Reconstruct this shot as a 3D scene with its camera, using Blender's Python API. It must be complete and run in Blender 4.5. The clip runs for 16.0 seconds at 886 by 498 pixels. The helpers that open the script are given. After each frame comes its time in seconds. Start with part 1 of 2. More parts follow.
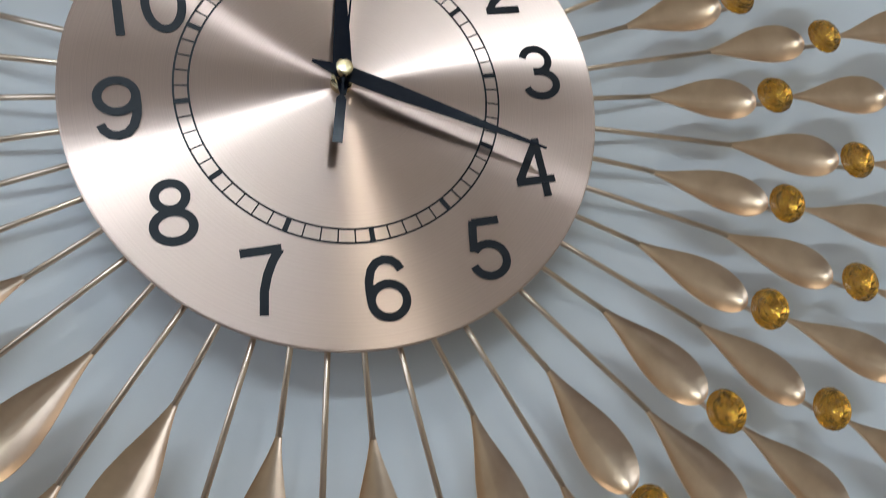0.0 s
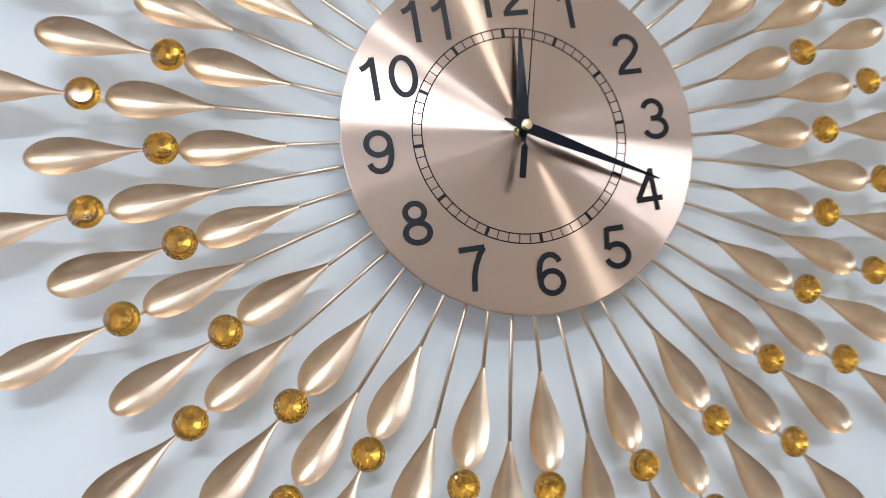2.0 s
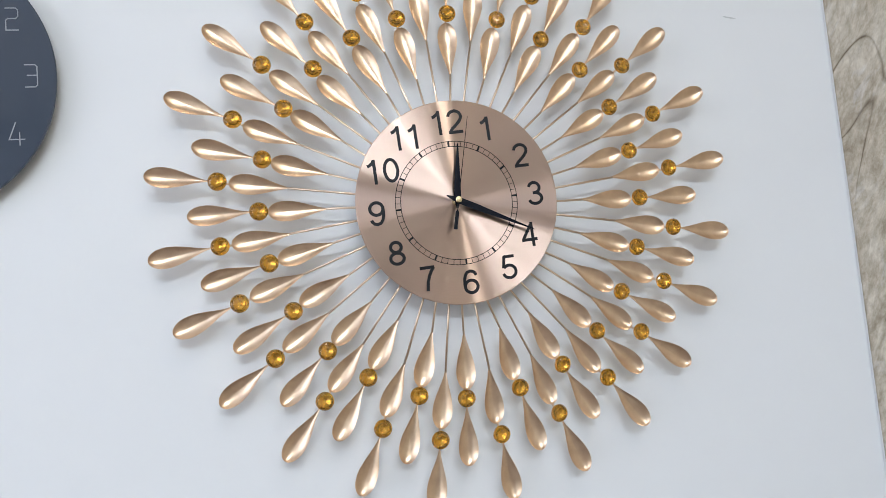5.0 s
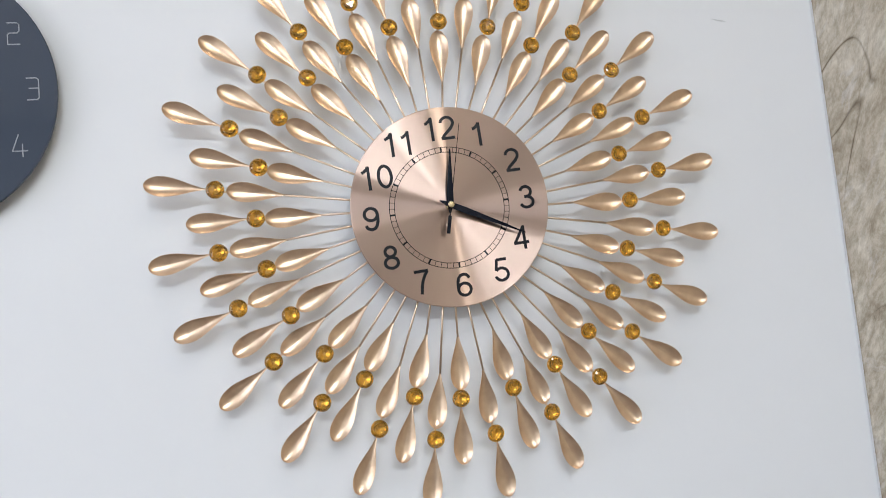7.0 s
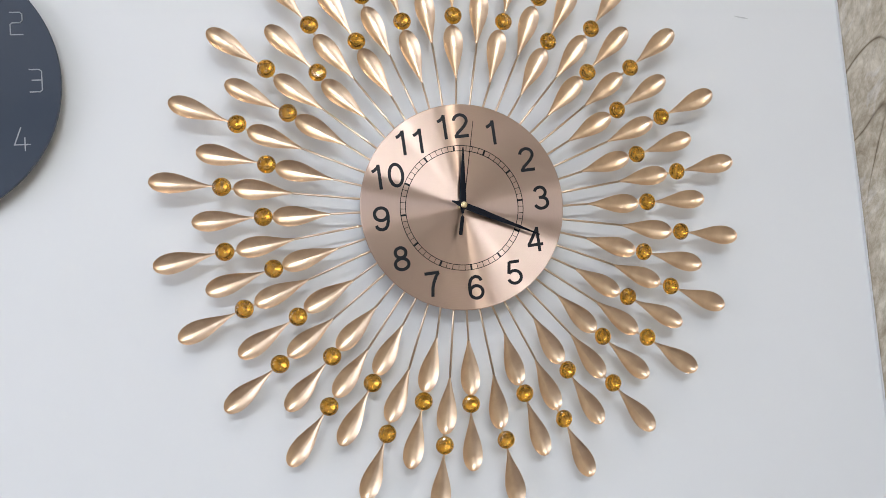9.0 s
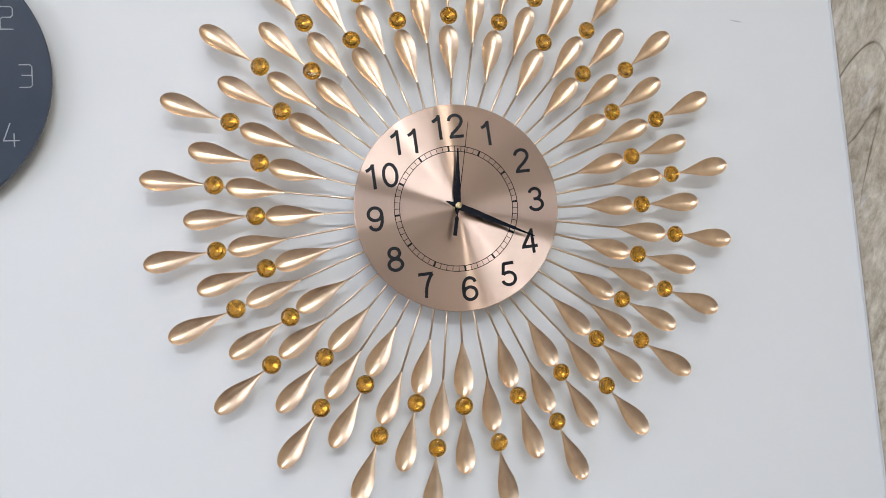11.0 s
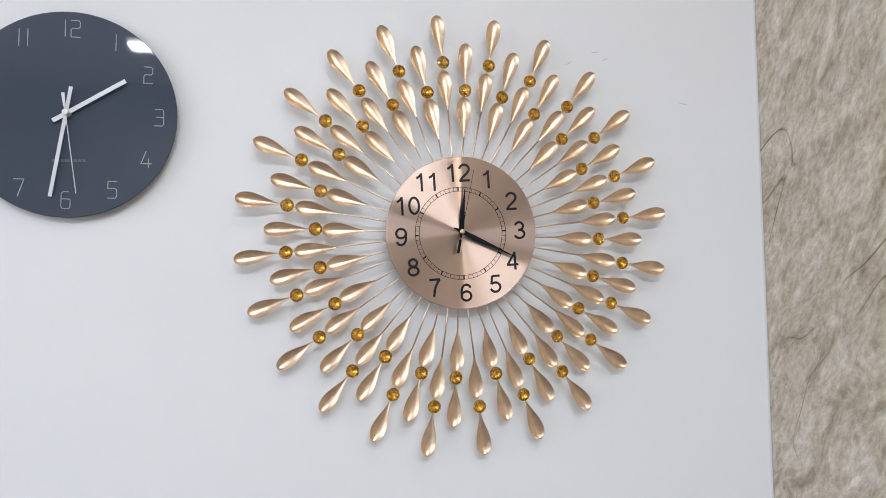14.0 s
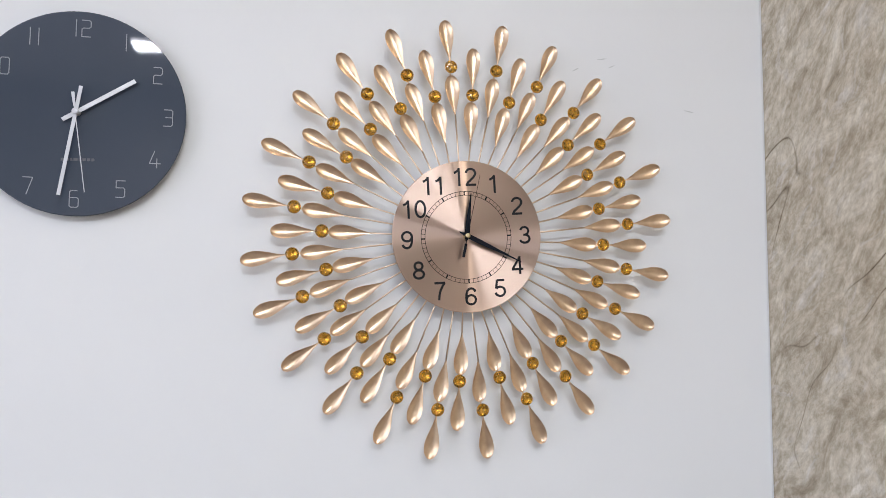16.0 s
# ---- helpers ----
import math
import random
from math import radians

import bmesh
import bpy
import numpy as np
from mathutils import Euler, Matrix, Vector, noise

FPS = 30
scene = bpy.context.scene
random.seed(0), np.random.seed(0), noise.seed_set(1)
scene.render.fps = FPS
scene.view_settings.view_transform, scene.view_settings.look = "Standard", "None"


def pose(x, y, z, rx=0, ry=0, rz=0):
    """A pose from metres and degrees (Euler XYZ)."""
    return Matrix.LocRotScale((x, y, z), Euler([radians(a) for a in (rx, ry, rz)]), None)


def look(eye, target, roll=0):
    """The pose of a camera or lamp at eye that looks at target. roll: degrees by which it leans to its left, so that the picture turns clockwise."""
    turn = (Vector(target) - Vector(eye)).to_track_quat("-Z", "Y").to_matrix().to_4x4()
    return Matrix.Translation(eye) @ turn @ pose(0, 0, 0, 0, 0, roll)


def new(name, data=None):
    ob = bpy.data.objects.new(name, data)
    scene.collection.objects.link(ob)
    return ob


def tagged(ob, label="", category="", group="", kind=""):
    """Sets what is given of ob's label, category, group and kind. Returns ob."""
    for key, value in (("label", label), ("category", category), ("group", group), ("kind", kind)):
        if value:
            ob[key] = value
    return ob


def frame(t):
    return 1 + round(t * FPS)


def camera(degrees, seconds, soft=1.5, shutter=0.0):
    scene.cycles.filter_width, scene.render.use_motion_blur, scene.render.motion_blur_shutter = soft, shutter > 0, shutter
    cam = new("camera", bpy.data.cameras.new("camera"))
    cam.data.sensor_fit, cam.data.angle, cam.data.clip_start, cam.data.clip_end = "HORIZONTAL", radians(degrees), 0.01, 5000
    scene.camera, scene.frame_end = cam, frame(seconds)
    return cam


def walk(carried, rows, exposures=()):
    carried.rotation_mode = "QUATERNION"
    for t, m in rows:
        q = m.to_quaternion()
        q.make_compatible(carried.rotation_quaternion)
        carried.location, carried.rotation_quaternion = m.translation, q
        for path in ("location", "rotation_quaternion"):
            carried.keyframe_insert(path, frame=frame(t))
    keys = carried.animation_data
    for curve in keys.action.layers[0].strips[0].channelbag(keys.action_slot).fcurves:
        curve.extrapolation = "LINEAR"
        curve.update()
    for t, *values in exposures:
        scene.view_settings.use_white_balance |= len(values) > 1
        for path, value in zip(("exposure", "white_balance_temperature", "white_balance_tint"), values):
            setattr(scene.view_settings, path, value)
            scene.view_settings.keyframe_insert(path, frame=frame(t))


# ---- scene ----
CLOCK_Z = 1.6  # height of the sunburst clock's middle; the white wall is the plane y = 0

cam = camera(62.00, 16.0, soft=0.75, shutter=0.5)
# seconds, place, yaw, pitch, roll
PATH = [
    (0.0, -0.0516, -0.3332, 1.4481, -15.60, 13.46, -9.31),
    (0.5, -0.0670, -0.3264, 1.4375, -15.63, 11.89, -10.68),
    (1.0, -0.0972, -0.3413, 1.4454, -11.48, 10.92, -9.97),
    (1.5, -0.1292, -0.3923, 1.4660, -9.65, 8.80, -9.12),
    (2.0, -0.1537, -0.4794, 1.4779, -11.67, 6.56, -7.07),
    (2.5, -0.1765, -0.5809, 1.4877, -11.12, 4.24, -5.35),
    (3.0, -0.1890, -0.6774, 1.4927, -10.36, 4.69, -4.32),
    (3.5, -0.1888, -0.7399, 1.4990, -9.32, 3.42, -4.65),
    (4.0, -0.1879, -0.7814, 1.5018, -10.54, 3.16, -4.33),
    (4.2, -0.1895, -0.8035, 1.5019, -11.05, 3.54, -5.07),
    (6.5, -0.1720, -0.8770, 1.4855, -10.88, 3.15, -6.41),
    (7.0, -0.1725, -0.8782, 1.5060, -10.56, 3.02, -6.43),
    (7.5, -0.1741, -0.8806, 1.5264, -10.24, 2.64, -5.61),
    (8.0, -0.1708, -0.8750, 1.5288, -8.79, 1.49, -6.10),
    (8.5, -0.1725, -0.8618, 1.5230, -9.57, 2.10, -5.86),
    (11.0, -0.1786, -0.8495, 1.5183, -10.91, 2.49, -5.23),
    (11.5, -0.1764, -0.8879, 1.5279, -12.49, 2.08, -4.66),
    (12.0, -0.1972, -0.9956, 1.5347, -10.83, 1.30, -2.15),
    (12.5, -0.2159, -1.0816, 1.5355, -10.64, 1.41, -1.38),
    (13.0, -0.2234, -1.1204, 1.5320, -10.92, 2.18, -0.66),
    (13.5, -0.2333, -1.1414, 1.5276, -10.40, 2.45, -0.55),
    (14.0, -0.2372, -1.1480, 1.5258, -10.54, 2.48, -1.12),
    (14.5, -0.2403, -1.1551, 1.5269, -10.37, 3.02, -1.37),
    (15.0, -0.2438, -1.1558, 1.5325, -10.73, 3.01, -0.89),
    (15.5, -0.2479, -1.1532, 1.5331, -10.48, 2.73, -0.65),
    (16.0, -0.2479, -1.1509, 1.5257, -10.62, 2.76, -0.33),
]
walk(cam, [(t, pose(x, y, z, 90 + pitch, 0, yaw) @ pose(0, 0, 0, 0, 0, roll)) for t, x, y, z, yaw, pitch, roll in PATH],
     [(0.0, -0.80, 5800, 8), (0.5, -0.68, 5850, 9), (1.0, -0.34, 5980, 11), (1.5, -0.10, 6000, 12), (2.5, -0.10, 5930, 11), (3.5, -0.16, 5920, 12), (4.2, -0.15, 6020, 13), (6.5, -0.16, 6340, 15), (13.0, -0.20, 6400, 16), (16.0, -0.20, 6450, 18)])

# ---- light ----
world = bpy.data.worlds.new("daylight")
scene.world = world
world.use_nodes = True
sky = world.node_tree.nodes.new("ShaderNodeTexSky")
sky.sky_type, sky.sun_disc, sky.sun_elevation, sky.sun_rotation = "NISHITA", False, radians(40), radians(250)
world.node_tree.links.new(sky.outputs["Color"], world.node_tree.nodes["Background"].inputs["Color"])
world.node_tree.nodes["Background"].inputs["Strength"].default_value = 0.1


def area(name, place, target, width, height, watts, colour):
    data = bpy.data.lights.new(name, "AREA")
    data.shape, data.size, data.size_y, data.energy, data.color = "RECTANGLE", width, height, watts, colour
    ob = new(name, data)
    ob.matrix_world = look(place, target)
    return ob


LEFT, RIGHT, BACK, CEILING = -2.7, 0.5385, -4.6, 3.0
BATTENS = (-0.96, -0.36, 0.24)  # middles of a row of batten lamps across the ceiling
BATTEN_Y = -3.43
# window out of view, made wide and strong as fill to soften shadows
area("window_daylight", (LEFT - 0.02, -2.1, 2.1), (0, -2.1, 2.1), 2.7, 1.4, 34, (0.84, 0.89, 1.0))
for x in BATTENS:
    area("batten_light", (x, BATTEN_Y, CEILING - 0.06), (x, BATTEN_Y, 0), 0.56, 0.16, 40, (0.86, 0.96, 1.0))
area("downlight_cool", (-0.25, -1.85, CEILING - 0.035), (-0.25, -1.85, 0), 0.08, 0.08, 5.5, (0.90, 0.96, 1.0))
area("downlight_warm", (0.33, -1.40, CEILING - 0.035), (0.33, -1.40, 0), 0.08, 0.08, 5.0, (1.0, 0.96, 0.80))


# ---- materials ----
def material(name):
    m = bpy.data.materials.new(name)
    m.use_nodes = True
    t = m.node_tree
    return m, t.nodes, t.links, t.nodes["Principled BSDF"]


def plain(name, colour, rough=0.5, metal=0.0, vary=0.06, scale=30.0, bump=0.0, bump_scale=300.0, coat=0.0):
    m, n, l, b = material(name)
    tex = n.new("ShaderNodeTexCoord")
    noise_a = n.new("ShaderNodeTexNoise")
    noise_a.inputs["Scale"].default_value, noise_a.inputs["Detail"].default_value = scale, 5
    l.new(tex.outputs["Object"], noise_a.inputs["Vector"])
    ramp = n.new("ShaderNodeValToRGB")
    ramp.color_ramp.elements[0].position, ramp.color_ramp.elements[1].position = 0.3, 0.7
    ramp.color_ramp.elements[0].color = (*[c * (1 - vary) for c in colour], 1)
    ramp.color_ramp.elements[1].color = (*[min(1, c * (1 + vary)) for c in colour], 1)
    l.new(noise_a.outputs["Fac"], ramp.inputs["Fac"])
    l.new(ramp.outputs["Color"], b.inputs["Base Color"])
    b.inputs["Roughness"].default_value, b.inputs["Metallic"].default_value = rough, metal
    b.inputs["Coat Weight"].default_value = coat
    if bump:
        noise_b = n.new("ShaderNodeTexNoise")
        noise_b.inputs["Scale"].default_value, noise_b.inputs["Detail"].default_value = bump_scale, 6
        l.new(tex.outputs["Object"], noise_b.inputs["Vector"])
        bm_node = n.new("ShaderNodeBump")
        bm_node.inputs["Strength"].default_value, bm_node.inputs["Distance"].default_value = bump, 0.001
        l.new(noise_b.outputs["Fac"], bm_node.inputs["Height"])
        l.new(bm_node.outputs["Normal"], b.inputs["Normal"])
    return m


WALL_PAINT = plain("white_wall_paint", (0.775, 0.795, 0.815), 0.55, vary=0.015, scale=2.5, bump=0.10, bump_scale=90)
BACK_PAINT = plain("grey_wall_paint", (0.30, 0.28, 0.26), 0.6, vary=0.03, scale=2.5)
CEILING_PAINT = plain("ceiling_paint", (0.8, 0.8, 0.8), 0.8, vary=0.01, scale=2)
FLOOR_TILE = plain("floor_tile", (0.13, 0.10, 0.08), 0.3, vary=0.1, scale=4)
SCUFF = plain("scuffed_paint", (0.55, 0.57, 0.58), 0.7)
FRAME_WHITE = plain("white_frame", (0.75, 0.76, 0.77), 0.4, vary=0.02)
WIRE_GOLD = plain("gold_painted_wire", (0.83, 0.66, 0.50), 0.28, 1.0, 0.08, 60)
INK = plain("black_print", (0.006, 0.007, 0.011), 0.4, vary=0.1)
INK.node_tree.nodes["Principled BSDF"].inputs["Specular IOR Level"].default_value = 0.25
POINTER_BLACK = plain("black_lacquer", (0.005, 0.007, 0.014), 0.16, vary=0.1)
POINTER_BLACK.node_tree.nodes["Principled BSDF"].inputs["Specular IOR Level"].default_value = 0.16
BRASS = plain("brass", (0.72, 0.60, 0.36), 0.25, 1.0, 0.08, 200)
CASE_BLACK = plain("black_plastic", (0.02, 0.02, 0.02), 0.5)
SILVER = plain("silver_pointer_paint", (0.66, 0.68, 0.72), 0.35, 0.2, 0.03)
PALE_PRINT = plain("pale_grey_print", (0.36, 0.39, 0.43), 0.5, vary=0.05)
FAINT_PRINT = plain("faint_grey_print", (0.10, 0.11, 0.13), 0.5, vary=0.05)


def petal_material():
    m, n, l, b = material("champagne_gold_paint")
    tex = n.new("ShaderNodeTexCoord")
    info = n.new("ShaderNodeObjectInfo")
    fine = n.new("ShaderNodeTexNoise")
    fine.inputs["Scale"].default_value, fine.inputs["Detail"].default_value = 700, 2
    wide = n.new("ShaderNodeTexNoise")
    wide.inputs["Scale"].default_value, wide.inputs["Detail"].default_value = 70, 4
    shift = n.new("ShaderNodeVectorMath")
    shift.operation = "ADD"
    l.new(tex.outputs["Object"], shift.inputs[0])
    l.new(info.outputs["Random"], shift.inputs[1])
    l.new(shift.outputs["Vector"], wide.inputs["Vector"])
    l.new(shift.outputs["Vector"], fine.inputs["Vector"])
    ramp = n.new("ShaderNodeValToRGB")
    ramp.color_ramp.elements[0].position, ramp.color_ramp.elements[1].position = 0.3, 0.72
    ramp.color_ramp.elements[0].color, ramp.color_ramp.elements[1].color = (0.75, 0.55, 0.375, 1), (0.89, 0.685, 0.49, 1)
    l.new(wide.outputs["Fac"], ramp.inputs["Fac"])
    l.new(ramp.outputs["Color"], b.inputs["Base Color"])
    b.inputs["Metallic"].default_value = 0.95
    rough = n.new("ShaderNodeMapRange")
    rough.inputs["To Min"].default_value, rough.inputs["To Max"].default_value = 0.27, 0.37
    l.new(wide.outputs["Fac"], rough.inputs["Value"])
    l.new(rough.outputs["Result"], b.inputs["Roughness"])
    mix = n.new("ShaderNodeMath")
    mix.operation, mix.inputs[1].default_value = "MULTIPLY_ADD", 0.06
    l.new(fine.outputs["Fac"], mix.inputs[0])
    l.new(wide.outputs["Fac"], mix.inputs[2])
    relief = n.new("ShaderNodeBump")
    relief.inputs["Strength"].default_value, relief.inputs["Distance"].default_value = 0.40, 0.0012
    l.new(mix.outputs["Value"], relief.inputs["Height"])
    l.new(relief.outputs["Normal"], b.inputs["Normal"])
    return m


PETAL_GOLD = petal_material()


def brushed_material():
    m, n, l, b = material("spun_rose_gold")
    tex = n.new("ShaderNodeTexCoord")
    length = n.new("ShaderNodeVectorMath")
    length.operation = "LENGTH"
    flat = n.new("ShaderNodeVectorMath")
    flat.operation, flat.inputs[1].default_value = "MULTIPLY", (1, 0, 1)
    l.new(tex.outputs["Object"], flat.inputs[0])
    l.new(flat.outputs["Vector"], length.inputs[0])
    rings = n.new("ShaderNodeTexNoise")
    rings.noise_dimensions = "1D"
    rings.inputs["Scale"].default_value, rings.inputs["Detail"].default_value = 2200, 3
    l.new(length.outputs["Value"], rings.inputs["W"])
    ramp = n.new("ShaderNodeValToRGB")
    ramp.color_ramp.elements[0].color, ramp.color_ramp.elements[1].color = (0.56, 0.42, 0.345, 1), (0.67, 0.515, 0.43, 1)
    l.new(rings.outputs["Fac"], ramp.inputs["Fac"])
    tangent = n.new("ShaderNodeTangent")
    tangent.direction_type, tangent.axis = "RADIAL", "Y"
    spun = n.new("ShaderNodeBsdfAnisotropic")  # rough across the turning marks, nearly smooth along them
    spun.inputs["Roughness"].default_value, spun.inputs["Anisotropy"].default_value, spun.inputs["Rotation"].default_value = 0.30, -0.82, 0.25
    l.new(ramp.outputs["Color"], spun.inputs["Color"])
    l.new(tangent.outputs["Tangent"], spun.inputs["Tangent"])
    n.remove(b)
    l.new(spun.outputs["BSDF"], n["Material Output"].inputs["Surface"])
    return m


FACE_METAL = brushed_material()


def gem_material():
    m, n, l, b = material("amber_acrylic")
    b.inputs["Base Color"].default_value = (0.98, 0.61, 0.15, 1)
    b.inputs["Roughness"].default_value, b.inputs["IOR"].default_value = 0.03, 1.5
    b.inputs["Transmission Weight"].default_value = 1.0
    return m


AMBER = gem_material()
FOIL = plain("gold_foil", (0.95, 0.75, 0.38), 0.09, 1.0, 0.2, 300, 0.25, 250)


def black_glass():
    m, n, l, b = material("black_glass")
    b.inputs["Base Color"].default_value = (0.058, 0.074, 0.104, 1)
    b.inputs["Roughness"].default_value, b.inputs["IOR"].default_value = 0.07, 1.52
    tex = n.new("ShaderNodeTexCoord")
    smear = n.new("ShaderNodeTexNoise")
    smear.inputs["Scale"].default_value, smear.inputs["Detail"].default_value = 14, 5
    l.new(tex.outputs["Object"], smear.inputs["Vector"])
    rough = n.new("ShaderNodeMapRange")
    rough.inputs["To Min"].default_value, rough.inputs["To Max"].default_value = 0.015, 0.05
    l.new(smear.outputs["Fac"], rough.inputs["Value"])
    l.new(rough.outputs["Result"], b.inputs["Roughness"])
    return m


GLASS_BLACK = black_glass()


def marble_material():
    m, n, l, b = material("beige_marble")
    tex = n.new("ShaderNodeTexCoord")
    lean = n.new("ShaderNodeMapping")
    lean.inputs["Rotation"].default_value = (radians(-38), 0, 0)
    l.new(tex.outputs["Object"], lean.inputs["Vector"])
    turn = n.new("ShaderNodeMapping")
    turn.inputs["Scale"].default_value = (1.0, 1.7, 0.9)
    l.new(lean.outputs["Vector"], turn.inputs["Vector"])
    cloud = n.new("ShaderNodeTexNoise")
    cloud.inputs["Scale"].default_value, cloud.inputs["Detail"].default_value = 11.0, 14
    cloud.inputs["Roughness"].default_value, cloud.inputs["Distortion"].default_value = 0.76, 0.9
    l.new(turn.outputs["Vector"], cloud.inputs["Vector"])
    ramp = n.new("ShaderNodeValToRGB")
    e = ramp.color_ramp.elements
    e[0].position, e[0].color = 0.33, (0.31, 0.255, 0.185, 1)
    e[1].position, e[1].color = 0.67, (0.78, 0.74, 0.67, 1)
    for p, c in ((0.43, (0.47, 0.405, 0.31, 1)), (0.52, (0.58, 0.52, 0.415, 1)), (0.6, (0.67, 0.62, 0.52, 1))):
        e.new(p).color = c
    l.new(cloud.outputs["Fac"], ramp.inputs["Fac"])
    # pale wisps
    wisp = n.new("ShaderNodeTexNoise")
    wisp.inputs["Scale"].default_value, wisp.inputs["Detail"].default_value = 13.0, 7
    wisp.inputs["Distortion"].default_value, wisp.inputs["Roughness"].default_value = 1.4, 0.6
    l.new(turn.outputs["Vector"], wisp.inputs["Vector"])
    pale = n.new("ShaderNodeValToRGB")
    pale.color_ramp.elements[0].position, pale.color_ramp.elements[1].position = 0.56, 0.72
    l.new(wisp.outputs["Fac"], pale.inputs["Fac"])
    lift = n.new("ShaderNodeMix")
    lift.data_type = "RGBA"
    lift.inputs[7].default_value = (0.68, 0.65, 0.60, 1)
    l.new(pale.outputs["Color"], lift.inputs["Factor"])
    l.new(ramp.outputs["Color"], lift.inputs[6])
    mask = n.new("ShaderNodeTexNoise")
    mask.inputs["Scale"].default_value = 5.0
    l.new(tex.outputs["Object"], mask.inputs["Vector"])
    # thin dark cracks along the grain, broken up by a mask
    crack = n.new("ShaderNodeTexNoise")
    crack.inputs["Scale"].default_value, crack.inputs["Detail"].default_value, crack.inputs["Distortion"].default_value = 5.0, 0.6, 0.0
    l.new(turn.outputs["Vector"], crack.inputs["Vector"])
    thin = n.new("ShaderNodeValToRGB")
    q = thin.color_ramp.elements
    q[0].position, q[0].color = 0.494, (1, 1, 1, 1)
    q[1].position, q[1].color = 0.506, (1, 1, 1, 1)
    q.new(0.5).color = (0.28, 0.23, 0.18, 1)
    l.new(crack.outputs["Fac"], thin.inputs["Fac"])
    some = n.new("ShaderNodeValToRGB")
    some.color_ramp.elements[0].position, some.color_ramp.elements[1].position = 0.50, 0.62
    l.new(mask.outputs["Fac"], some.inputs["Fac"])
    # fine grain
    grain = n.new("ShaderNodeTexNoise")
    grain.inputs["Scale"].default_value, grain.inputs["Detail"].default_value, grain.inputs["Roughness"].default_value = 60.0, 6, 0.7
    l.new(turn.outputs["Vector"], grain.inputs["Vector"])
    speck = n.new("ShaderNodeValToRGB")
    speck.color_ramp.elements[0].position, speck.color_ramp.elements[1].position = 0.34, 0.62
    speck.color_ramp.elements[0].color, speck.color_ramp.elements[1].color = (0.72, 0.69, 0.64, 1), (1.10, 1.10, 1.10, 1)
    l.new(grain.outputs["Fac"], speck.inputs["Fac"])
    grit = n.new("ShaderNodeMix")
    grit.data_type, grit.blend_type = "RGBA", "MULTIPLY"
    grit.inputs["Factor"].default_value = 1.0
    l.new(lift.outputs[2], grit.inputs[6])
    l.new(speck.outputs["Color"], grit.inputs[7])
    mix = n.new("ShaderNodeMix")
    mix.data_type, mix.blend_type = "RGBA", "MULTIPLY"
    l.new(some.outputs["Color"], mix.inputs["Factor"])
    l.new(grit.outputs[2], mix.inputs[6])
    l.new(thin.outputs["Color"], mix.inputs[7])
    l.new(mix.outputs[2], b.inputs["Base Color"])
    b.inputs["Roughness"].default_value = 0.22
    return m


MARBLE = marble_material()
GLOW = bpy.data.materials.new("lamp_diffuser")
GLOW.use_nodes = True
GLOW.node_tree.nodes["Principled BSDF"].inputs["Emission Color"].default_value = (0.96, 0.98, 1, 1)
GLOW.node_tree.nodes["Principled BSDF"].inputs["Emission Strength"].default_value = 6


# ---- mesh helpers ----
def part(name, bm, mat, parent=None, label="", smooth=False):
    """Links a bmesh as one mesh object, under parent if one is given."""
    me = bpy.data.meshes.new(name)
    bmesh.ops.recalc_face_normals(bm, faces=bm.faces)
    for f in bm.faces:
        f.smooth = smooth
    bm.to_mesh(me)
    bm.free()
    return shared(name, me, mat, parent, label)


def shared(name, me, mat, parent=None, label=""):
    if mat is not None and not me.materials:
        me.materials.append(mat)
    ob = new(name, me)
    ob.parent = parent
    if label:
        tagged(ob, label)
    return ob


def box(x0, x1, y0, y1, z0, z1, bevel=0.0):
    bm = bmesh.new()
    bmesh.ops.create_cube(bm, size=1)
    bmesh.ops.transform(bm, matrix=Matrix.Translation(((x0 + x1) / 2, (y0 + y1) / 2, (z0 + z1) / 2)) @ Matrix.Diagonal((x1 - x0, y1 - y0, z1 - z0, 1)), verts=bm.verts)
    if bevel:
        bmesh.ops.bevel(bm, geom=bm.edges[:], offset=bevel, segments=2, affect="EDGES")
    return bm


def lathe(profile, steps, twist=0.0):
    """A turned solid about the y axis, from rows of (radius, y); the ends are closed where the radius is above nought."""
    bm = bmesh.new()
    rings = []
    for k, (r, y) in enumerate(profile):
        rings.append([bm.verts.new((r * math.sin(2 * math.pi * (i + twist * k) / steps), y, r * math.cos(2 * math.pi * (i + twist * k) / steps))) for i in range(steps)]
                     if r > 0 else [bm.verts.new((0, y, 0))])
    for a, b in zip(rings, rings[1:]):
        for i in range(steps):
            j = (i + 1) % steps
            if len(a) == 1 and len(b) == 1:
                break
            if len(a) == 1:
                bm.faces.new((a[0], b[i], b[j]))
            elif len(b) == 1:
                bm.faces.new((a[i], b[0], a[j]))
            else:
                bm.faces.new((a[i], b[i], b[j], a[j]))
    for ring in (rings[0], rings[-1]):
        if len(ring) > 1:
            bm.faces.new(ring)
    return bm


def prism(outline, y0, y1, bevel=0.0):
    """An outline of (x, z) pushed from y0 to y1."""
    bm = bmesh.new()
    a = [bm.verts.new((x, y0, z)) for x, z in outline]
    b = [bm.verts.new((x, y1, z)) for x, z in outline]
    bm.faces.new(a)
    bm.faces.new(b[::-1])
    for i in range(len(a)):
        j = (i + 1) % len(a)
        bm.faces.new((a[i], b[i], b[j], a[j]))
    if bevel:
        bmesh.ops.bevel(bm, geom=bm.edges[:], offset=bevel, segments=1, affect="EDGES")
    return bm


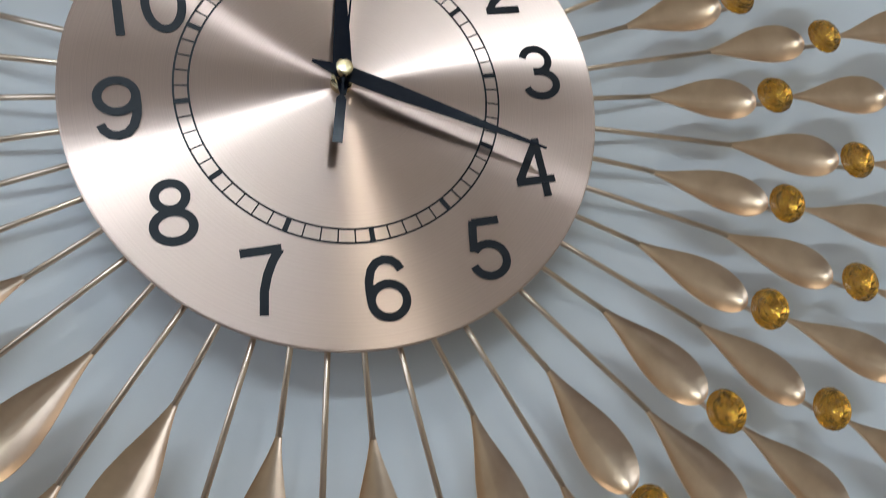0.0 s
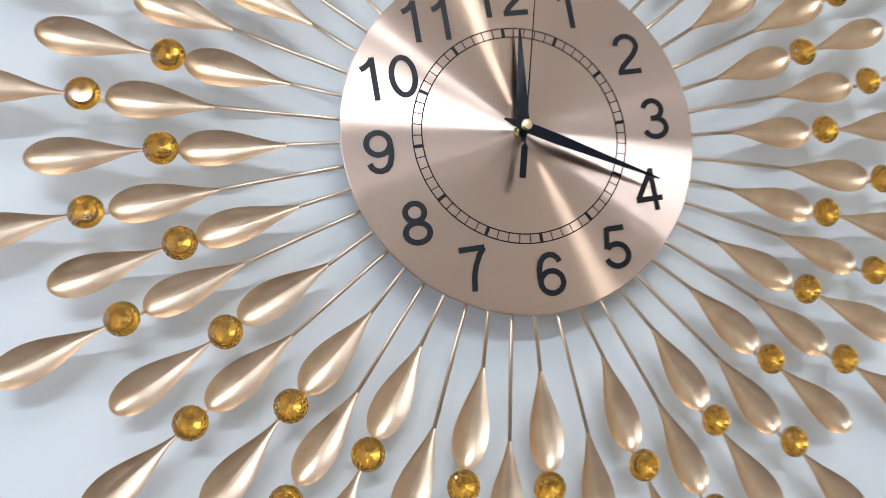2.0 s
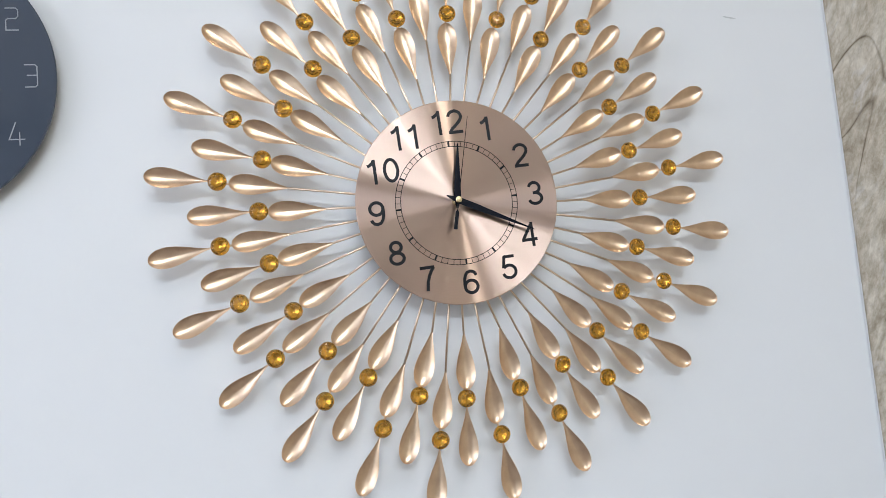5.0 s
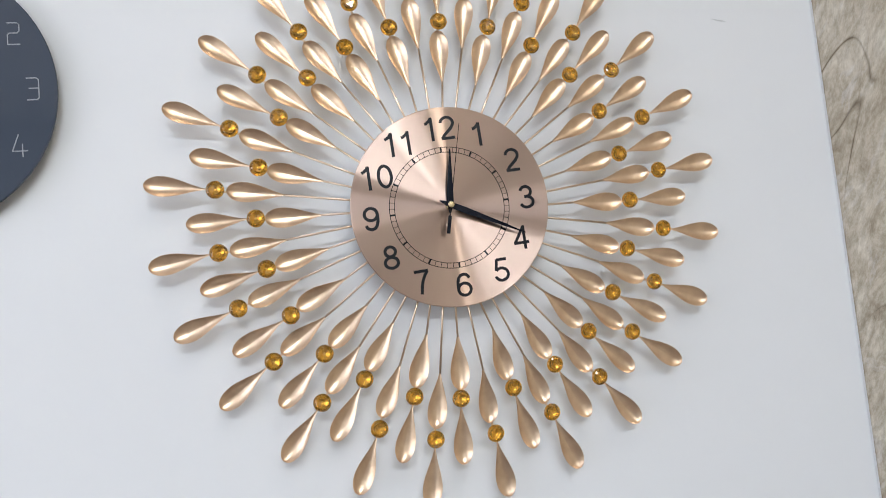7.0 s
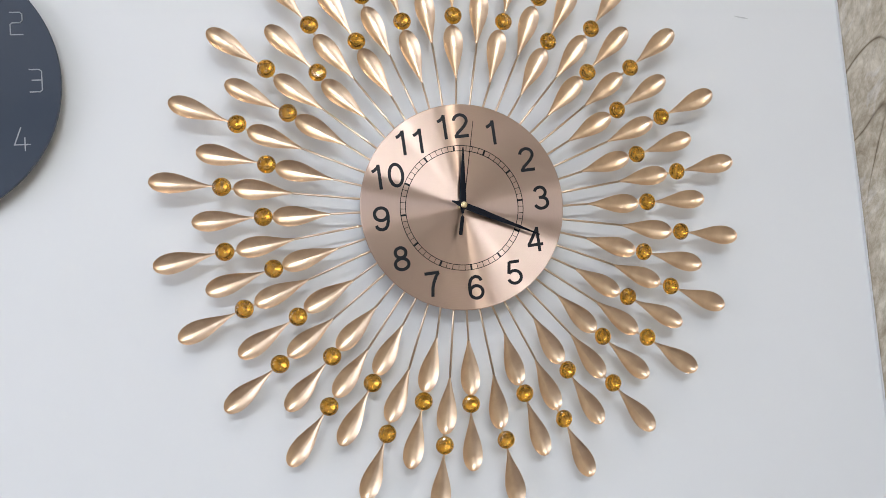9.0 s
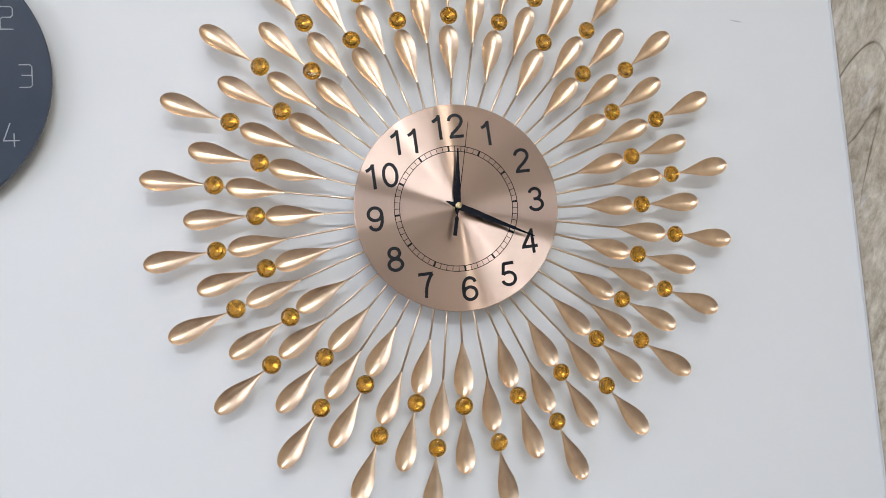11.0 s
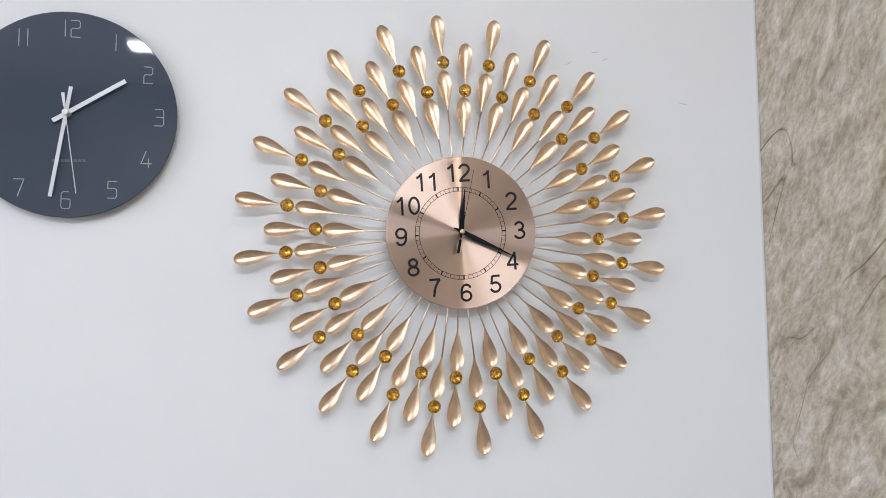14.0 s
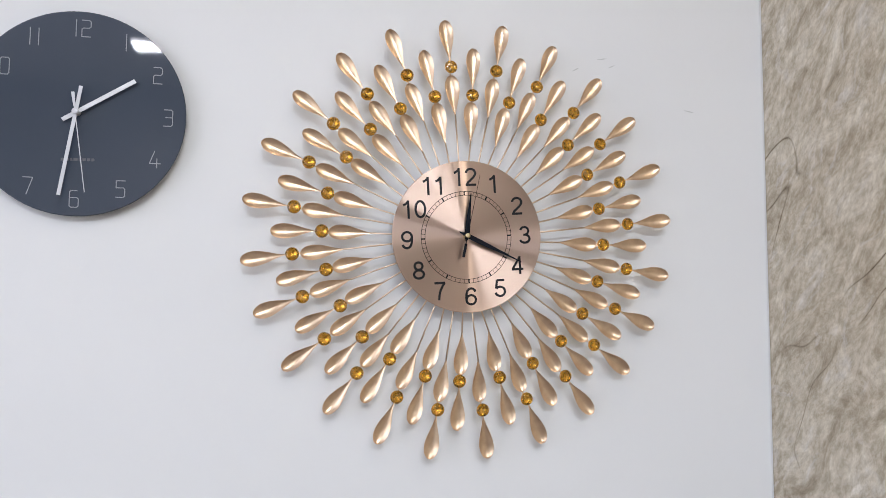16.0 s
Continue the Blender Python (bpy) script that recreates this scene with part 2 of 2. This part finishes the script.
def spin(degrees):
    """A turn clockwise, as seen from the room, about the y axis."""
    return pose(0, 0, 0, 0, degrees, 0)


def at_wall(ob, x, y, z, clockwise=0.0):
    ob.matrix_local = Matrix.Translation((x, y, z)) @ spin(clockwise)
    return ob


def mesh_of(name, bm, mat, smooth=False):
    me = bpy.data.meshes.new(name)
    bmesh.ops.recalc_face_normals(bm, faces=bm.faces)
    for f in bm.faces:
        f.smooth = smooth
    bm.to_mesh(me)
    bm.free()
    me.materials.append(mat)
    return me


def arc(cx, cz, rx, rz, start, end, steps=14):
    """Points on an ellipse from one angle to another, in degrees, anticlockwise from the right."""
    return [(cx + rx * math.cos(radians(start + (end - start) * i / steps)), cz + rz * math.sin(radians(start + (end - start) * i / steps))) for i in range(steps + 1)]


SIX = [arc(0.31, 0.315, 0.235, 0.25, 0, 360, 28), [(0.535, 0.745), (0.50, 0.84), (0.43, 0.91), (0.33, 0.935), (0.22, 0.90), (0.14, 0.80), (0.09, 0.64), (0.075, 0.46), (0.076, 0.32)]]
PLAIN_DIGITS = {
    "0": [arc(0.305, 0.5, 0.235, 0.435, 0, 360, 32)],
    "1": [[(0.37, 0.0), (0.37, 1.0)], [(0.37, 0.95), (0.30, 0.85), (0.20, 0.775), (0.12, 0.74)]],
    "2": [arc(0.305, 0.70, 0.235, 0.235, 175, -28, 18) + [(0.43, 0.46), (0.30, 0.33), (0.16, 0.20), (0.09, 0.07)], [(0.03, 0.06), (0.56, 0.06)]],
    "3": [arc(0.29, 0.72, 0.205, 0.215, 165, -80, 18), arc(0.29, 0.285, 0.245, 0.225, 85, -165, 20), [(0.22, 0.51), (0.34, 0.508)]],
    "4": [[(0.435, 0.0), (0.435, 1.0)], [(0.425, 0.93), (0.055, 0.30)], [(0.01, 0.285), (0.60, 0.285)]],
    "5": [[(0.55, 0.935), (0.165, 0.935)], [(0.175, 0.96), (0.105, 0.48)], arc(0.305, 0.32, 0.245, 0.255, 140, -165, 24)],
    "6": SIX,
    "7": [[(0.04, 0.935), (0.565, 0.935)], [(0.545, 0.93), (0.44, 0.78), (0.34, 0.57), (0.27, 0.34), (0.225, 0.0)]],
    "8": [arc(0.305, 0.735, 0.19, 0.20, 0, 360, 24), arc(0.305, 0.285, 0.24, 0.22, 0, 360, 28)],
    "9": [[(0.61 - x, 1 - z) for x, z in line] for line in SIX],
}


def ribbon(bm, line, half, y0, y1):
    """A flat stroke of even width along a line of (x, z), its corners mitred."""
    pts = [Vector((x, z)) for x, z in line]
    closed = (pts[0] - pts[-1]).length < 1e-6
    if closed:
        pts.pop()
    n, left, right = len(pts), [], []
    for i, p in enumerate(pts):
        a = pts[i - 1] if i or closed else None
        b = pts[(i + 1) % n] if i < n - 1 or closed else None
        d1, d2 = (p - a).normalized() if a else None, (b - p).normalized() if b else None
        d = ((d1 or d2) + (d2 or d1)).normalized()
        side = Vector((-d.y, d.x)) * half / max(0.5, d.dot(d1 or d2))
        left.append([bm.verts.new((q.x, y, q.y)) for q in (p + side,) for y in (y0, y1)])
        right.append([bm.verts.new((q.x, y, q.y)) for q in (p - side,) for y in (y0, y1)])
    for i in range(n if closed else n - 1):
        j = (i + 1) % n
        bm.faces.new((left[i][1], left[j][1], right[j][1], right[i][1]))
        bm.faces.new((left[i][0], right[i][0], right[j][0], left[j][0]))
        bm.faces.new((left[i][0], left[j][0], left[j][1], left[i][1]))
        bm.faces.new((right[i][0], right[i][1], right[j][1], right[j][0]))


def lettering(text, height, wide=1.12, advance=0.70, half=0.064):
    """A numeral in a plain sans-serif hand, printed thinly in the x-z plane, its middle at the origin."""
    bm = bmesh.new()
    for k, ch in enumerate(text):
        shift = (k - (len(text) - 1) / 2) * advance - 0.305 * wide - (0.03 if ch == "1" and len(text) == 2 else 0)
        for n_line, line in enumerate(PLAIN_DIGITS[ch]):
            ribbon(bm, [((x * wide + shift) * height, (z - 0.5) * height) for x, z in line], half * height, 0.0, -0.0002 - 0.00005 * n_line)
    return mesh_of("numeral", bm, INK)


def strokes(lines, radius):
    """Thin flat bars along lines of (x, z) points, joined into one mesh in the x-z plane."""
    bm = bmesh.new()
    for line in lines:
        for (x0, z0), (x1, z1) in zip(line, line[1:]):
            d = Vector((x1 - x0, 0, z1 - z0))
            d.normalize()
            s, e = Vector((d.z, 0, -d.x)) * radius, d * radius * 0.9
            p, q = Vector((x0, 0, z0)) - e, Vector((x1, 0, z1)) + e
            lo = [bm.verts.new(v) for v in (p - s, q - s, q + s, p + s)]
            hi = [bm.verts.new(v.co + Vector((0, -0.0004, 0))) for v in lo]
            bm.faces.new(lo)
            bm.faces.new(hi[::-1])
            for i in range(4):
                bm.faces.new((lo[i], hi[i], hi[(i + 1) % 4], lo[(i + 1) % 4]))
    return bm


# ---- the room ----
def setting(name, bm, mat, label, category):
    return tagged(part(name, bm, mat), label, category, kind="structure")


north = setting("wall_north", box(LEFT - 0.2, RIGHT + 0.2, 0, 0.2, 0, CEILING), WALL_PAINT, "smooth white painted wall behind the clocks", "wall")
for x, z, size, turn_by in ((0.194, 1.882, 0.007, 60), (0.241, 1.902, 0.009, 80), (0.258, 1.89, 0.007, 65), (0.397, 1.819, 0.010, 100)):
    chip = part("scuff_mark", prism([(-0.0006, -size), (0.0004, -0.5 * size), (0.0009, 0.1 * size), (0.0003, size), (-0.0007, 0.4 * size)], -0.0006, 0.001), SCUFF, north, "small grey scuff in the paint")
    at_wall(chip, x, 0, z, turn_by)
setting("wall_east", box(RIGHT, RIGHT + 0.03, BACK, -0.002, 0, CEILING), MARBLE, "polished beige marble side wall with brown veins", "wall")
setting("wall_south", box(LEFT - 0.2, RIGHT + 0.2, BACK - 0.2, BACK, 0, CEILING), BACK_PAINT, "plain grey-brown painted wall closing the room", "wall")
setting("floor", box(LEFT - 0.2, RIGHT + 0.2, BACK - 0.2, 0.2, -0.2, 0), FLOOR_TILE, "brown stone floor of the room", "floor")
setting("ceiling", box(LEFT - 0.2, RIGHT + 0.2, BACK - 0.2, 0.2, CEILING, CEILING + 0.2), CEILING_PAINT, "plain white ceiling", "ceiling")
# unseen wall; its opening is widened to suit the side fill
west = setting("wall_west", box(LEFT - 0.2, LEFT, BACK, -3.5, 0, CEILING), WALL_PAINT, "white side wall with a wide window opening", "wall")
part("wall_panel", box(LEFT - 0.2, LEFT, -0.7, 0, 0, CEILING), WALL_PAINT, west)
part("wall_panel", box(LEFT - 0.2, LEFT, -3.5, -0.7, 0, 1.35), WALL_PAINT, west)
part("wall_panel", box(LEFT - 0.2, LEFT, -3.5, -0.7, 2.85, CEILING), WALL_PAINT, west)
setting("trim", box(RIGHT - 0.0025, RIGHT - 0.0003, -0.003, -0.0005, 0.0, CEILING, 0.0008), FRAME_WHITE, "thin white strip along the wall corner", "trim")
for x in BATTENS:
    batten = tagged(new("batten_lamp"), "white ceiling batten lamp with a glowing diffuser, switched on", "lamp", "row of ceiling battens")
    batten.location = (x, BATTEN_Y, CEILING)
    part("frame", box(-0.295, 0.295, -0.115, 0.115, -0.040, 0.0, 0.004), FRAME_WHITE, batten)
    part("diffuser", box(-0.28, 0.28, -0.10, 0.10, -0.052, -0.0405, 0.004), GLOW, batten)
for x, y in ((-0.25, -1.85), (0.33, -1.40)):
    lamp = tagged(new("downlight"), "small square white ceiling downlight, switched on", "lamp", "ceiling downlights")
    lamp.location = (x, y, CEILING)
    part("frame", box(-0.07, 0.07, -0.07, 0.07, -0.022, 0.0, 0.004), FRAME_WHITE, lamp)
    part("diffuser", box(-0.055, 0.055, -0.055, 0.055, -0.028, -0.0225), GLOW, lamp)


# ---- the sunburst clock ----
FACE_Y, RAY_Y = -0.0377, -0.0298
FACE_TURN, RAY_TURN = -2.78, 1.85
PETAL = 0.0664

clock = tagged(new("sunburst_wall_clock"), "rose gold wall clock with rays of gold petals and amber gems", "clock")
clock.location = (0, 0, CLOCK_Z)


def petal_mesh():
    """A stamped teardrop dish along +z: pointed at its root, widest past the middle, hollow towards the room."""
    bm = bmesh.new()
    along, across, depth, wall = 26, 24, 0.0052, 0.0008
    grids = []
    for back in (0, 1):
        grid = []
        for i in range(along + 1):
            s = 1 - (1 - i / along) ** 1.5
            if s < 0.72:
                half = 0.0113 * math.sin(math.pi / 2 * (s / 0.72) ** 1.22) ** 1.22 + 0.0008 * (1 - s) ** 2
            else:
                half = 0.0113 * math.sqrt(max(0, 1 - ((s - 0.72) / 0.28) ** 2))
            half = max(half, 0.00025)
            row = []
            for j in range(across + 1):
                u = 2 * j / across - 1
                dip = depth * (half / 0.0113) ** 0.9 * (1 - abs(u) ** 2.0)
                # the stamping leaves a faint crease along the middle of the broad part
                dip += 0.00022 * math.exp(-(u / 0.08) ** 2) * math.exp(-((s - 0.55) / 0.17) ** 2)
                row.append((half * u, dip + back * wall, PETAL * s))
            grid.append(row)
        grids.append(grid)
        made = [[bm.verts.new(p) for p in row] for row in grid]
        for a, b in zip(made, made[1:]):
            for j in range(across):
                bm.faces.new((a[j], a[j + 1], b[j + 1], b[j]))
    f, k = grids
    outline = [(i, 0) for i in range(along + 1)] + [(along, j) for j in range(1, across + 1)] + [(i, across) for i in range(along - 1, -1, -1)] + [(0, j) for j in range(across - 1, 0, -1)]
    rim = [(bm.verts.new(f[i][j]), bm.verts.new(k[i][j])) for i, j in outline]
    for a, b in zip(rim, rim[1:] + rim[:1]):
        bm.faces.new((a[0], b[0], b[1], a[1]))
    return mesh_of("petal", bm, PETAL_GOLD, True)


def wire_mesh(name, start, end, lean=0.0):
    """A wire along +z whose inner end is pushed sideways by lean (metres at the dial's rim)."""
    bm = lathe([(0.0013, start), (0.0013, end)], 8)
    bmesh.ops.rotate(bm, matrix=Matrix.Rotation(radians(90), 3, "X"), verts=bm.verts)
    for v in bm.verts:
        v.co.x += lean * (end - v.co.z) / (end - 0.118)
    return mesh_of(name, bm, WIRE_GOLD, True)


PETAL_MESH = petal_mesh()
GEM_R = 0.0101
GEM_MESH = mesh_of("gem", lathe([(GEM_R * 0.60, -0.0043), (GEM_R * 0.86, -0.0033), (GEM_R, -0.0013), (GEM_R, -0.0002), (GEM_R * 0.62, 0.0019), (GEM_R * 0.15, 0.0033)], 16, 0.5), AMBER)
GEM_MESH.materials.append(FOIL)
for poly in GEM_MESH.polygons:
    if poly.center.y > 0.0005:
        poly.material_index = 1

# by how many degrees each ray strays clockwise from its even place, from the top round
STRAY_SHORT = (0.64, 1.0, 0.83, 1.12, 0.85, 0.82, 0.85, 1.3, 1.06, 0.64, 0.57, 0.37, 1.78, 0.79, 1.52, 0.39, 0.21, 0.33, 0.23, 0.03, 0.96, 0.58, 0.34, 0.21)
STRAY_LONG = (1.09, 1.18, 1.76, 1.01, 0.93, 0.67, 1.35, 0.81, 0.4, 0.06, 0.49, 0.93, 1.08, 0.29, 0.57, 0.81, 1.02, -0.01, 0.11, 0.34, 0.33, 0.25, 0.11, 0.39)
# by how many millimetres each gem sits further out than its fellows
REACH_SHORT = (0.7, 2.1, 1.1, 0.2, -0.3, -1.1, 0.6, 0.3, -1.1, -1.2, -0.6, -0.0, -0.9, -0.4, -1.3, -0.5, -1.1, -0.2, 0.7, 1.8, -0.3, 0.1, 0.9, 1.7)
REACH_LONG = (0.5, -0.4, 0.1, 0.3, 1.3, -0.9, -0.7, -0.7, -0.9, 1.3, 0.8, -0.1, 0.4, -0.9, -0.6, -0.2, -0.3, 0.6, 0.4, -0.6, 0.5, 0.5, -0.2, 0.4)
random.seed(4)
for long_ray in (False, True):
    root, gem_r, outer = (0.1900, 0.2683, 0.2778) if long_ray else (0.1475, 0.2235, 0.2328)
    stem = wire_mesh("stem", root + 0.035, gem_r + 0.004)
    for k in range(24):
        even = 15 * k + (7.5 if long_ray else 0)
        stray = (STRAY_LONG if long_ray else STRAY_SHORT)[k]
        reach = (REACH_LONG if long_ray else REACH_SHORT)[k] * 0.001
        bend = 0.9 - 1.3 * math.cos(radians(even)) + 0.6 * math.sin(radians(even)) - stray
        ray = shared("ray", wire_mesh("ray", 0.070, root + 0.004, 0.118 * radians(bend)), WIRE_GOLD, clock)
        ray.matrix_local = Matrix.Translation((0.001, RAY_Y, -0.001)) @ spin(even + RAY_TURN + stray)
        back = shared("stem", stem, WIRE_GOLD, ray)
        back.location = (0, 0.0088, 0)
        for r, lean in ((root, 0.9 * bend), (outer, -1.4)):
            p = shared("petal", PETAL_MESH, PETAL_GOLD, ray)
            p.matrix_local = Matrix.Translation((0, random.uniform(-0.0008, 0.0004), r + reach)) @ pose(0, 0, 0, random.uniform(-2.5, 2.0), lean + random.uniform(-1.0, 1.0), random.uniform(-5, 5))
        g = shared("gem", GEM_MESH, AMBER, ray, "round faceted amber gem")
        g.matrix_local = Matrix.Translation((0, -0.0012, gem_r + reach)) @ pose(0, 0, 0, random.uniform(-4, 4), random.uniform(0, 360), random.uniform(-4, 4))

part("movement_case", lathe([(0.085, -0.0005), (0.085, FACE_Y + 0.007)], 48), CASE_BLACK, clock)
face = part("face", lathe([(0, FACE_Y), (0.1170, FACE_Y), (0.1177, FACE_Y + 0.0004), (0.1179, FACE_Y + 0.0010), (0.1179, FACE_Y + 0.0016), (0, FACE_Y + 0.0016)], 160), FACE_METAL, clock, "spun rose gold metal dial")
PRINT_Y = FACE_Y - 0.00025
RING_X, RING_Z = -0.0019, -0.0012
# how far each numeral's middle lies from its even place, from one to twelve, in metres
NUMERAL_SHIFT = ((-0.0019, -0.0012), (0.0002, -0.0021), (-0.0022, -0.0015), (-0.0046, -0.0018), (-0.0003, -0.0012), (-0.0003, 0.0011), (-0.0009, -0.0007), (0.002, -0.0018), (-0.0007, -0.0019), (-0.0004, -0.0022), (-0.0025, -0.0015), (-0.0001, -0.0015))
for k in range(1, 13):
    a = radians(30 * k + FACE_TURN)
    dx, dz = NUMERAL_SHIFT[k - 1]
    numeral = shared("numeral", lettering(str(k), 0.0282), INK, face)
    at_wall(numeral, 0.094 * math.sin(a) + dx, PRINT_Y, 0.094 * math.cos(a) + dz, FACE_TURN)


def ring(r0, r1, steps=128):
    bm = bmesh.new()
    rows = []
    for r, y in ((r0, 0), (r1, 0), (r1, -0.0002), (r0, -0.0002)):
        rows.append([bm.verts.new((r * math.sin(2 * math.pi * i / steps), y, r * math.cos(2 * math.pi * i / steps))) for i in range(steps)])
    for a, b in zip(rows, rows[1:] + rows[:1]):
        for i in range(steps):
            bm.faces.new((a[i], a[(i + 1) % steps], b[(i + 1) % steps], b[i]))
    return bm


for r in (0.0652, 0.0712):
    at_wall(part("track_ring", ring(r - 0.0004, r + 0.0004), INK, face), RING_X, FACE_Y - 0.0001, RING_Z)
thin_tick = mesh_of("tick", box(-0.0003, 0.0003, -0.0002, 0, 0.0654, 0.0710), INK)
bold_tick = mesh_of("tick", box(-0.0011, 0.0011, -0.0002, 0, 0.0654, 0.0710), INK)
for k in range(60):
    at_wall(shared("tick", thin_tick if k % 5 else bold_tick, INK, face), RING_X, FACE_Y - 0.0001, RING_Z, 6 * k + FACE_TURN)

PIN_X, PIN_Z = -0.003, 0.0005
part("spindle", lathe([(0.0048, FACE_Y), (0.0048, FACE_Y - 0.0040), (0.0030, FACE_Y - 0.0045), (0.0030, FACE_Y - 0.0150)], 24), BRASS, clock, "brass spindle").location = (PIN_X, 0, PIN_Z)
hour = part("hour_pointer", prism([(-0.0012, -0.009), (0.0012, -0.009), (0.0042, 0.004), (0.0036, 0.020), (0.0006, 0.066), (-0.0006, 0.066), (-0.0036, 0.020), (-0.0042, 0.004)], FACE_Y - 0.0080, FACE_Y - 0.0073), POINTER_BLACK, clock, "glossy black hour pointer")
at_wall(hour, PIN_X, 0, PIN_Z, 6)
minute = part("minute_pointer", prism([(-0.0006, -0.014), (0.0006, -0.014), (0.0036, 0.0), (0.0036, 0.022), (0.0005, 0.0945), (-0.0005, 0.0945), (-0.0036, 0.022), (-0.0036, 0.0)], FACE_Y - 0.0115, FACE_Y - 0.0108), POINTER_BLACK, clock, "glossy black minute pointer")
at_wall(minute, PIN_X, 0, PIN_Z, 115.3)
second = part("second_pointer", prism([(-0.0021, -0.034), (0.0021, -0.034), (0.0021, -0.014), (0.0005, -0.012), (0.0003, 0.096), (-0.0003, 0.096), (-0.0005, -0.012), (-0.0021, -0.014)], FACE_Y - 0.0143, FACE_Y - 0.0138), POINTER_BLACK, clock, "thin black second pointer with a broad tail")
at_wall(second, PIN_X, 0, PIN_Z, 12)
part("pin_cap", lathe([(0.0036, FACE_Y - 0.0144), (0.0036, FACE_Y - 0.0160), (0.0028, FACE_Y - 0.0167), (0, FACE_Y - 0.0169)], 24), BRASS, clock, "small brass cap").location = (PIN_X, 0, PIN_Z)

# ---- the black glass clock ----
black = tagged(new("black_wall_clock"), "round black glass wall clock with thin numerals and silver pointers", "clock")
black.location = (-0.5709, 0, CLOCK_Z + 0.176)
BLACK_R, GLASS_Y = 0.1495, -0.0185
part("movement_case", box(-0.03, 0.03, -0.0142, -0.0004, -0.03, 0.03, 0.002), CASE_BLACK, black)
disc = part("glass_disc", lathe([(0, GLASS_Y), (BLACK_R - 0.001, GLASS_Y), (BLACK_R, GLASS_Y + 0.001), (BLACK_R, GLASS_Y + 0.003), (BLACK_R - 0.001, GLASS_Y + 0.004), (0, GLASS_Y + 0.004)], 128), GLASS_BLACK, black, "glossy black glass disc")
# thin squared digits on a grid 2 wide and 4 high
C = 0.35
DIGITS = {
    "0": [[(C, 4), (2 - C, 4), (2, 4 - C), (2, C), (2 - C, 0), (C, 0), (0, C), (0, 4 - C), (C, 4)]],
    "1": [[(1, 0), (1, 4)]],
    "2": [[(0, 4), (2 - C, 4), (2, 4 - C), (2, 2.5), (2 - C, 2.1), (C, 2.1), (0, 1.8), (0, 0), (2, 0)]],
    "3": [[(0, 4), (2 - C, 4), (2, 4 - C), (2, C), (2 - C, 0), (0, 0)], [(0.4, 2.1), (2, 2.1)]],
    "4": [[(0.9, 4), (-0.2, 1), (2.3, 1)], [(1.5, 2.2), (1.5, 0)]],
    "5": [[(2, 4), (0, 4), (0, 2.3), (2 - C, 2.3), (2, 2.0), (2, C), (2 - C, 0), (0, 0)]],
    "6": [[(1.6, 4), (C, 4), (0, 4 - C), (0, C), (C, 0), (2 - C, 0), (2, C), (2, 2.0), (2 - C, 2.3), (0, 2.3)]],
    "7": [[(-0.1, 4), (2.1, 4), (0.8, 0)]],
    "8": [[(C, 4), (2 - C, 4), (2, 4 - C), (2, 2.4), (2 - C, 2.1), (C, 2.1), (0, 2.4), (0, 4 - C), (C, 4)], [(C, 2.1), (0, 1.8), (0, C), (C, 0), (2 - C, 0), (2, C), (2, 1.8), (2 - C, 2.1)]],
    "9": [[(2, 1.8), (C, 1.8), (0, 2.1), (0, 4 - C), (C, 4), (2 - C, 4), (2, 4 - C), (2, C), (2 - C, 0), (0.4, 0)]],
}
UNIT = 0.00605
for k in range(1, 13):
    text, lines = str(k), []
    pitch = 1.9 if text == "11" else 2.75 if text == "10" else 1.7 + 0.6
    for n_char, ch in enumerate(text):
        shift = (n_char - (len(text) - 1) / 2) * pitch - 1
        lines += [[((x + shift) * UNIT, (z - 2) * UNIT) for x, z in line] for line in DIGITS[ch]]
    a = radians(30 * k + 1.4)
    at_wall(part("numeral", strokes(lines, 0.00055), PALE_PRINT, disc, "thin pale grey numeral"), 0.1245 * math.sin(a), GLASS_Y - 0.0001, 0.1245 * math.cos(a), 1.4)
for x0, x1 in ((-0.0215, -0.0165), (-0.0150, -0.0105), (-0.0090, -0.0060), (-0.0045, 0.0010), (0.0025, 0.0060), (0.0075, 0.0120), (0.0135, 0.0180), (0.0195, 0.0235)):
    part("print_bar", box(x0, x1, GLASS_Y - 0.0004, GLASS_Y - 0.0001, -0.0695, -0.0655), FAINT_PRINT, disc, "faint grey print")
part("spindle", lathe([(0.0045, GLASS_Y), (0.0045, -0.0325), (0.0038, -0.0335), (0, -0.0338)], 24), SILVER, black)


def bar_pointer(name, half, tail, tip, y, degrees, label):
    ob = part(name, prism([(-half, tail), (half, tail), (half, tip), (-half, tip)], y, y + 0.0008), SILVER, black, label)
    return at_wall(ob, 0, 0, 0, degrees)


bar_pointer("hour_pointer", 0.0030, -0.022, 0.093, -0.0255, 58.5, "broad silver hour pointer")
bar_pointer("minute_pointer", 0.0025, -0.038, 0.122, -0.0285, 190.0, "long silver minute pointer")
second_silver = part("second_pointer", prism([(-0.0022, -0.028), (0.0022, -0.028), (0.0016, -0.010), (0.0006, -0.004), (0.0005, 0.117), (-0.0005, 0.117), (-0.0006, -0.004), (-0.0016, -0.010)], -0.0318, -0.0312), SILVER, black, "thin silver second pointer")
at_wall(second_silver, 0, 0, 0, 173)
